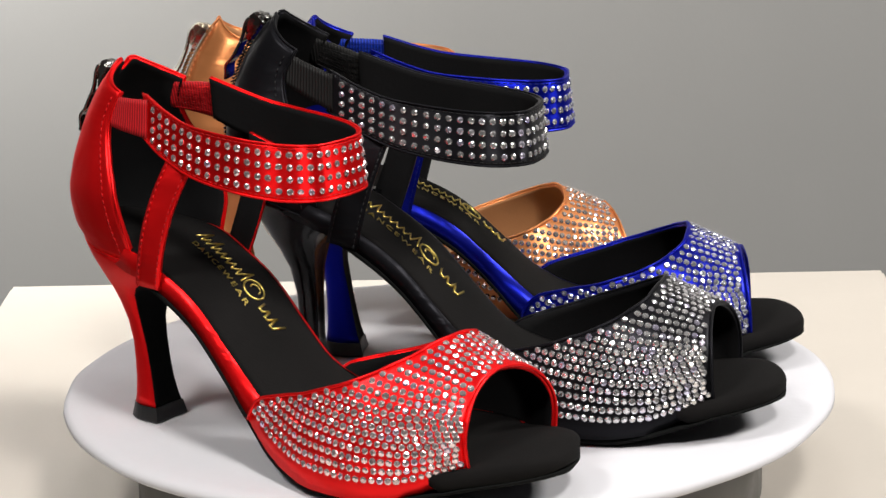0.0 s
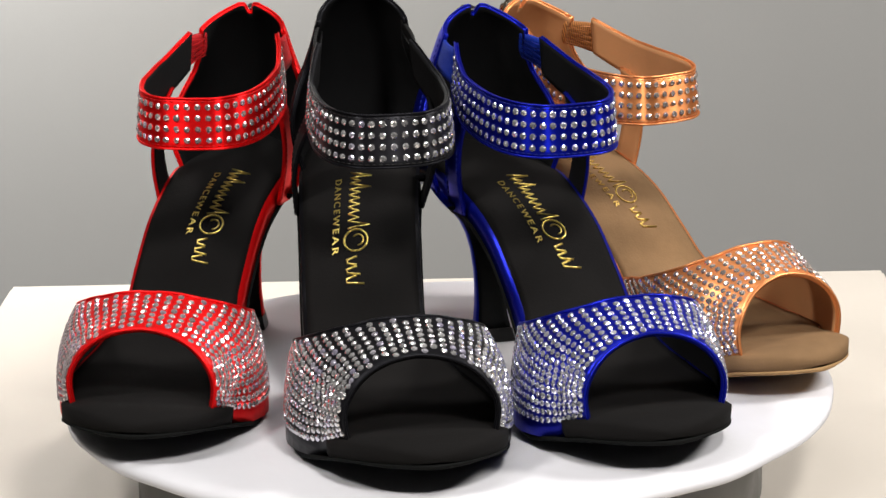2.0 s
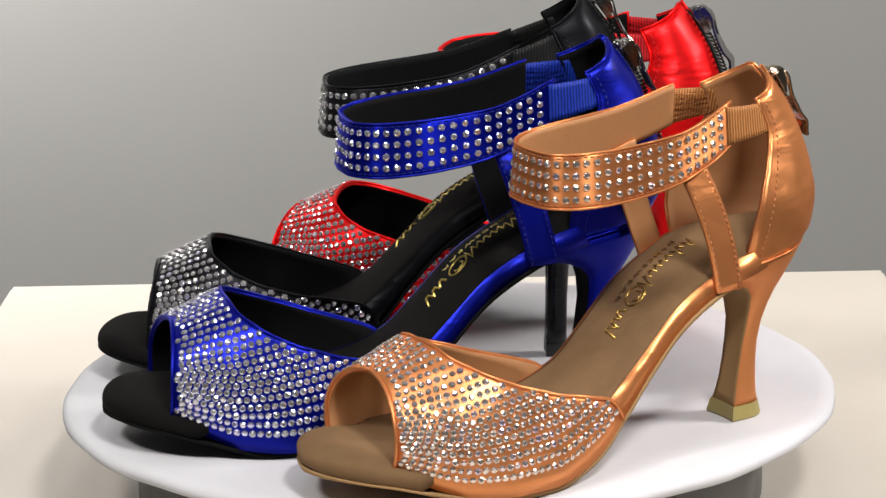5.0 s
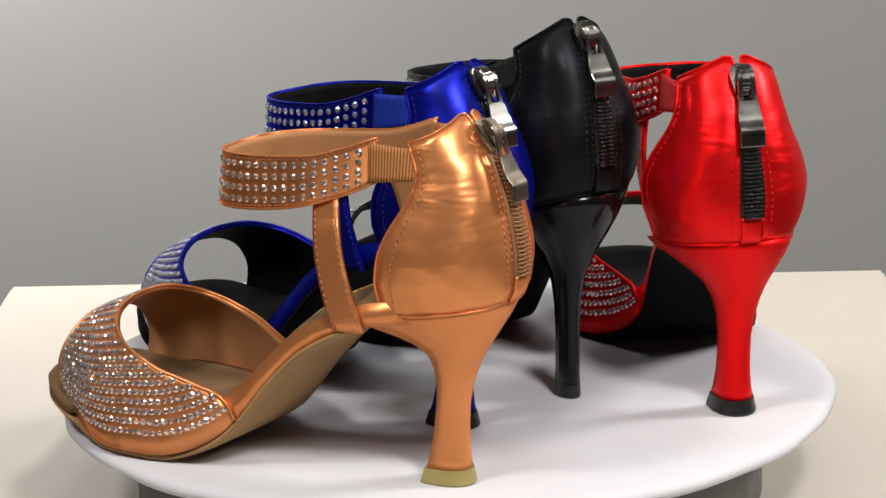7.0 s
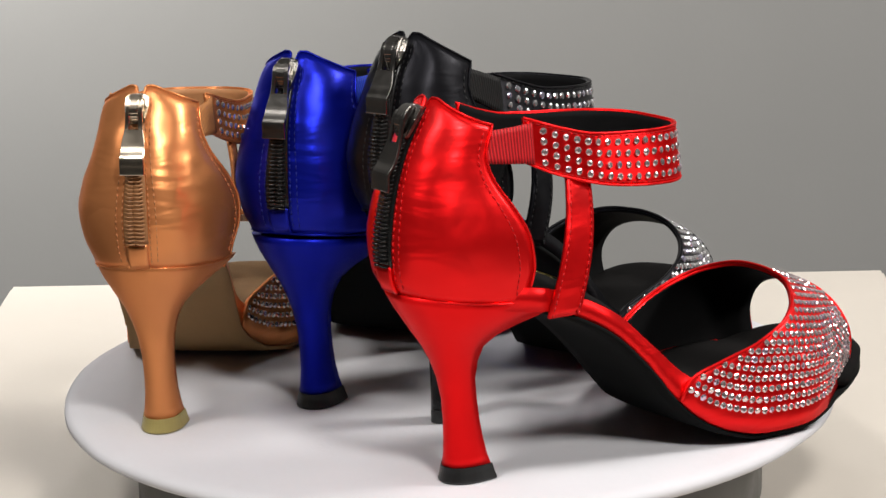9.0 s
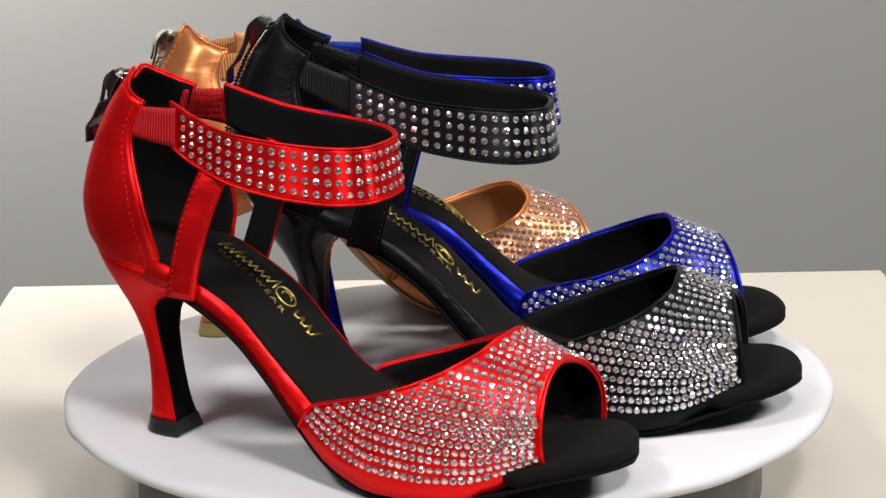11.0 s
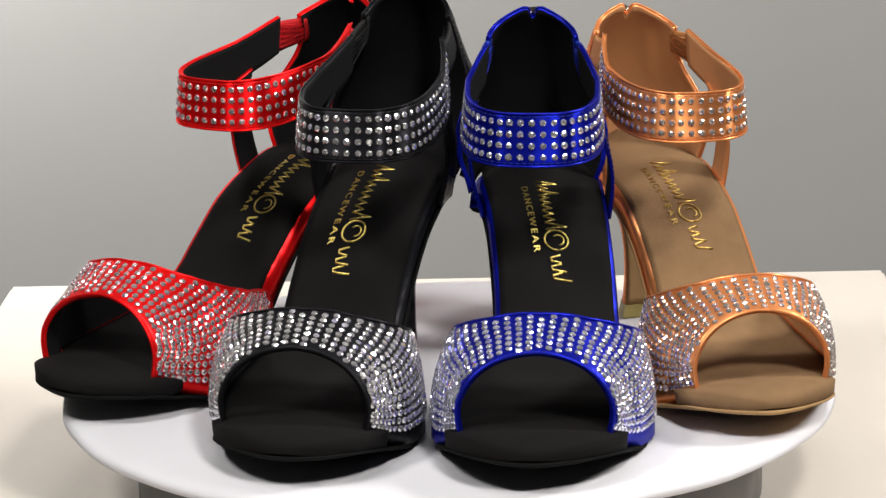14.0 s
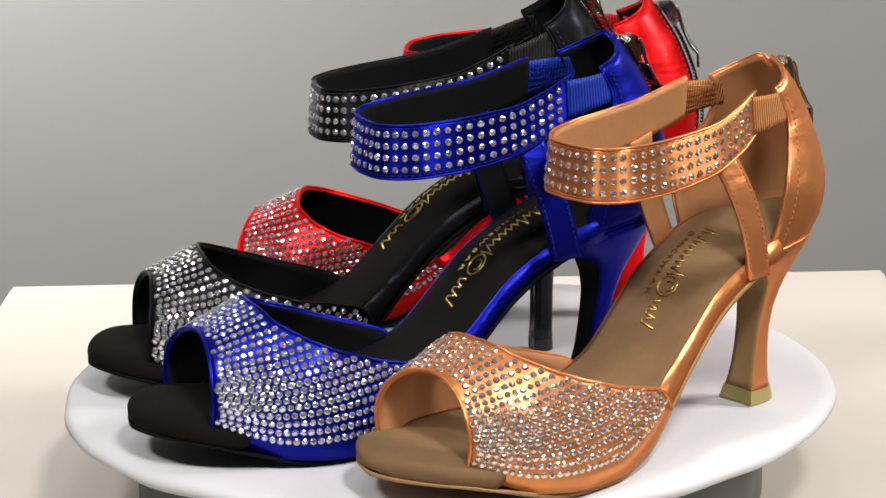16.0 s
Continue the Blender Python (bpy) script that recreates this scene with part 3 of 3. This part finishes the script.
    solid(body, [(-6.2, 2.0, 0.4, 1.6), (-5, 2.5, 0.6, 3.4), (-2, 2.6, 0.8, 4.3), (1.5, 2.4, 0.8, 4.1), (4, 1.8, 0.6, 2.6), (5, 1.2, 0.4, 1.2)])
    bmesh.ops.recalc_face_normals(body, faces=body.faces)
    bmesh.ops.bevel(body, geom=body.edges[:], offset=0.0005, segments=2, affect="EDGES")
    slider = part("zip_slider", body, pullm, shoe, "", False)

    # the pull: a forked loop round the bridge, then a wide plate that dips and curls at its end
    wd = curve((0, 3.2), (5, 3.3), (9, 3.5), (12, 4.0), (15, 4.5), (20, 4.6), (28, 4.7))

    def on_tab(b, a, zz):
        vb = vz + 0.03 - b * 0.0146
        nb = outward(cupfn, 0.5, vb, 0.05, 0.03, mid)
        wave = 2.6 * math.exp(-((b - 1.5) / 5.0) ** 2) + 1.5 * math.exp(-((b - 20.5) / 3.0) ** 2) + 1.4
        return cupfn(0.5, vb) + nb * (2.4 + zz + wave) / 1000 + sidev * a / 1000

    def bar(bm, b0, b1, a0, a1, steps):
        rr = []
        for i in range(steps + 1):
            b = b0 + (b1 - b0) * i / steps
            rr.append([bm.verts.new(on_tab(b, a * wd(b), zz)) for a, zz in ((a0, 0), (a1, 0), (a1, 1.1), (a0, 1.1))])
        for i in range(steps):
            for k in range(4):
                bm.faces.new((rr[i][k], rr[i][(k + 1) % 4], rr[i + 1][(k + 1) % 4], rr[i + 1][k]))
        bm.faces.new(rr[0][::-1])
        bm.faces.new(rr[-1])
    tab = bmesh.new()
    bar(tab, 0, 9.6, -1, -0.5, 8)
    bar(tab, 0, 9.6, 0.5, 1, 8)
    bar(tab, 0, 4.5, -0.52, 0.52, 3)
    bar(tab, 9.5, 26.0, -1, 1, 14)
    bmesh.ops.recalc_face_normals(tab, faces=tab.faces)
    bmesh.ops.bevel(tab, geom=tab.edges[:], offset=0.0002, segments=1, affect="EDGES")
    part("pull_tab", tab, pullm, slider, "", False)

    # ankle band with its elastic ends
    LEN = 93.0
    bandfn = lambda u, v: B.strap(-LEN + 2 * LEN * u, v)
    bandob = part("ankle_band", sheet(bandfn, 72, 8, 0.0016, -side), [ribbon, lining], shoe)
    for v in (0.0, 1.0):
        part("piping", tube(bmesh.new(), [bandfn(i / 72, v) for i in range(73)], 0.0005), upper, bandob)
    thread = bmesh.new()
    bc = B.v(45, 2, 110)
    for v in (0.06, 0.94):
        stitches(thread, [bandfn(i / 72, v) for i in range(73)], lambda p: (p - bc).normalized())
    part("stitching", thread, sewn, bandob)["kind"] = "stuff"
    places = []
    cols = 43
    for i in range(cols):
        u = 0.035 + 0.93 * i / (cols - 1)
        for r in range(4):
            v = 0.17 + 0.22 * r
            nn = outward(bandfn, u, v, 0.004, 0.05, bc)
            places.append((bandfn(u, v) + nn * 0.0001, nn))
    set_stones(places, STONE[stone.name], bandob, rng)
    for sg in (-1, 1):
        e0 = lambda v, sg=sg: bandfn(0.5 + sg * 0.485, 0.05 + 0.88 * v) - Vector((0, sg * side * 0.0008, 0))
        e1 = lambda v, sg=sg: B.cup(sg * 0.93, 0.79 + 0.16 * v) - Vector((0, sg * side * 0.0022, 0))
        gus = lambda u, v, e0=e0, e1=e1: e1(v).lerp(e0(v), u) + Vector((0, sg * side * 0.0011 * math.cos(math.pi * (u - 0.5)), 0))
        part("elastic_gusset", sheet(gus, 10, 6, 0.0012, -side * sg), [elastic, elastic], shoe, "ribbed elastic end of the ankle band")
        zig = [gus(0.15 + 0.7 * (k % 2), 0.1 + 0.8 * k / 9) - Vector((0, sg * side * 0.0015, 0)) for k in range(10)]
        part("zigzag_stitch", tube(bmesh.new(), zig, 0.00025, 4), sewn, shoe)
        # side strap from the rand up to the band
        def tie(u, v, sg=sg):
            x = (16.5 + 12.5 * v) * (1 - u) + (30.5 + 10.5 * v) * u
            z = 60.5 + (BAND_LOW(x) + 2.5 + band - 60.5) * u
            y = MID(x) * (1 - u) + 2 * u + sg * (25.8 + 3.0 * math.sin(math.pi * u) - 2.6 * u ** 3)
            return B.v(x, y, z, 1 - 0.7 * u)
        strap = part("side_strap", sheet(tie, 18, 5, 0.0015, -side * sg), [upper, lining], shoe)
        sew = bmesh.new()
        for v in (0.1, 0.9):
            stitches(sew, [tie(i / 18, v) for i in range(19)], lambda p, sg=sg: Vector((0, sg * side, 0)))
        part("stitching", sew, sewn, strap)["kind"] = "stuff"

    # vamp
    vampfn = lambda u, v: B.vamp(-90 + 180 * u, v)
    vamp = part("vamp", sheet(vampfn, 64, 16, 0.0017, side), [upper, lining], shoe)
    for v in (0.0, 1.0):
        part("piping", tube(bmesh.new(), [vampfn(i / 80, v) for i in range(81)], 0.0007), upper, vamp)
    places = []
    vc = B.v(125, 0, 15)
    span = [vampfn(i / 400, 0.55) for i in range(401)]
    arc = np.concatenate([[0], np.cumsum([(span[i + 1] - span[i]).length for i in range(400)])])
    first, last = 0.0080, arc[-1] - 0.0080
    rows = int((last - first) / 0.0037)
    for i in range(rows + 1):
        u = float(np.interp(first + (last - first) * i / rows, arc, np.arange(401) / 400))
        run = [vampfn(u, k / 40) for k in range(41)]
        way = np.concatenate([[0], np.cumsum([(run[k + 1] - run[k]).length for k in range(40)])])
        d = 0.0020 + 0.0012 * (i % 2) + rng.uniform(0, 0.0006)
        while d < way[-1] - 0.0019:
            v = float(np.interp(d, way, np.arange(41) / 40))
            nn = outward(vampfn, u, v, 0.006, 0.02, vc)
            places.append((vampfn(u, v) + nn * 0.0001, nn))
            d += 0.00295
    order = sorted(places, key=lambda q: -q[0].x)
    set_stones(order, STONE[stone.name], vamp, rng)
    return shoe


plate = None
SHOES = []


def build():
    global plate
    room()
    display_table()
    plate = turntable()
    e_red, e_blue = ribbed("red_elastic", (0.50, 0.010, 0.015)), ribbed("blue_elastic", (0.006, 0.03, 0.34))
    e_tan, e_black = ribbed("tan_elastic", (0.46, 0.19, 0.06)), ribbed("black_elastic", (0.008, 0.008, 0.008))
    kit = lambda up, el, hl=None, st=M_STONE: (up, M_BLACK_IN, M_BLACK_SOCK, M_BLACK_SOLE, M_RUBBER, M_ZIP, M_GUN, st, M_FOIL, hl or up, el)
    tan = (M_TAN, M_TAN_IN, M_TAN_SOCK, M_TAN_SOLE, M_AMBER, M_ZIP_TAN, M_GOLD, M_STONE_TAN, M_FOIL_DULL, M_TAN_HEEL, e_tan)
    # sandal, heel tip on the plate (x, y), heading, lean
    SHOES.append((footwear("red satin peep-toe sandal with crystal ankle band and flared heel", 1, 0, 0, kit(M_RED, e_red, M_RED_HEEL, M_STONE_RED), False, 1, -7.5),
                  -0.1115, -0.0402, -36.0, -0.3))
    SHOES.append((footwear("black satin peep-toe sandal with crystals and slim lacquered heel", 1, 14, 0, kit(M_BLACK, e_black, M_LACQUER), True, 2, -14.5),
                  -0.0526, -0.0133, -17.3, -0.4))
    SHOES.append((footwear("royal blue satin peep-toe sandal with crystals and flared heel", -1, 2, -1, kit(M_BLUE, e_blue, M_BLUE_HEEL, M_STONE_BLUE), False, 3, -2.0),
                  -0.0405, 0.0400, -6.2, -1.0))
    SHOES.append((footwear("copper tan satin peep-toe sandal with crystals and flared heel", -1, -1, -0.5, tan, False, 4, -2.5, 0.98),
                  -0.0825, 0.0883, 8.6, -0.6))


def motions():
    SHOES[3][0].scale = (0.97, 0.97, 0.97)   # the copper pair is half a size smaller
    steps = [i * 0.2 for i in range(81)]
    walk(plate, [(t, pose(0, 0, 0, 0, 0, SPIN * t)) for t in steps])
    for ob, x, y, head, lean in SHOES:
        walk(ob, [(t, pose(0, 0, TOP, 0, 0, SPIN * t) @ pose(x, y, 0.0003, lean, 0, head)) for t in steps])


build()
motions()
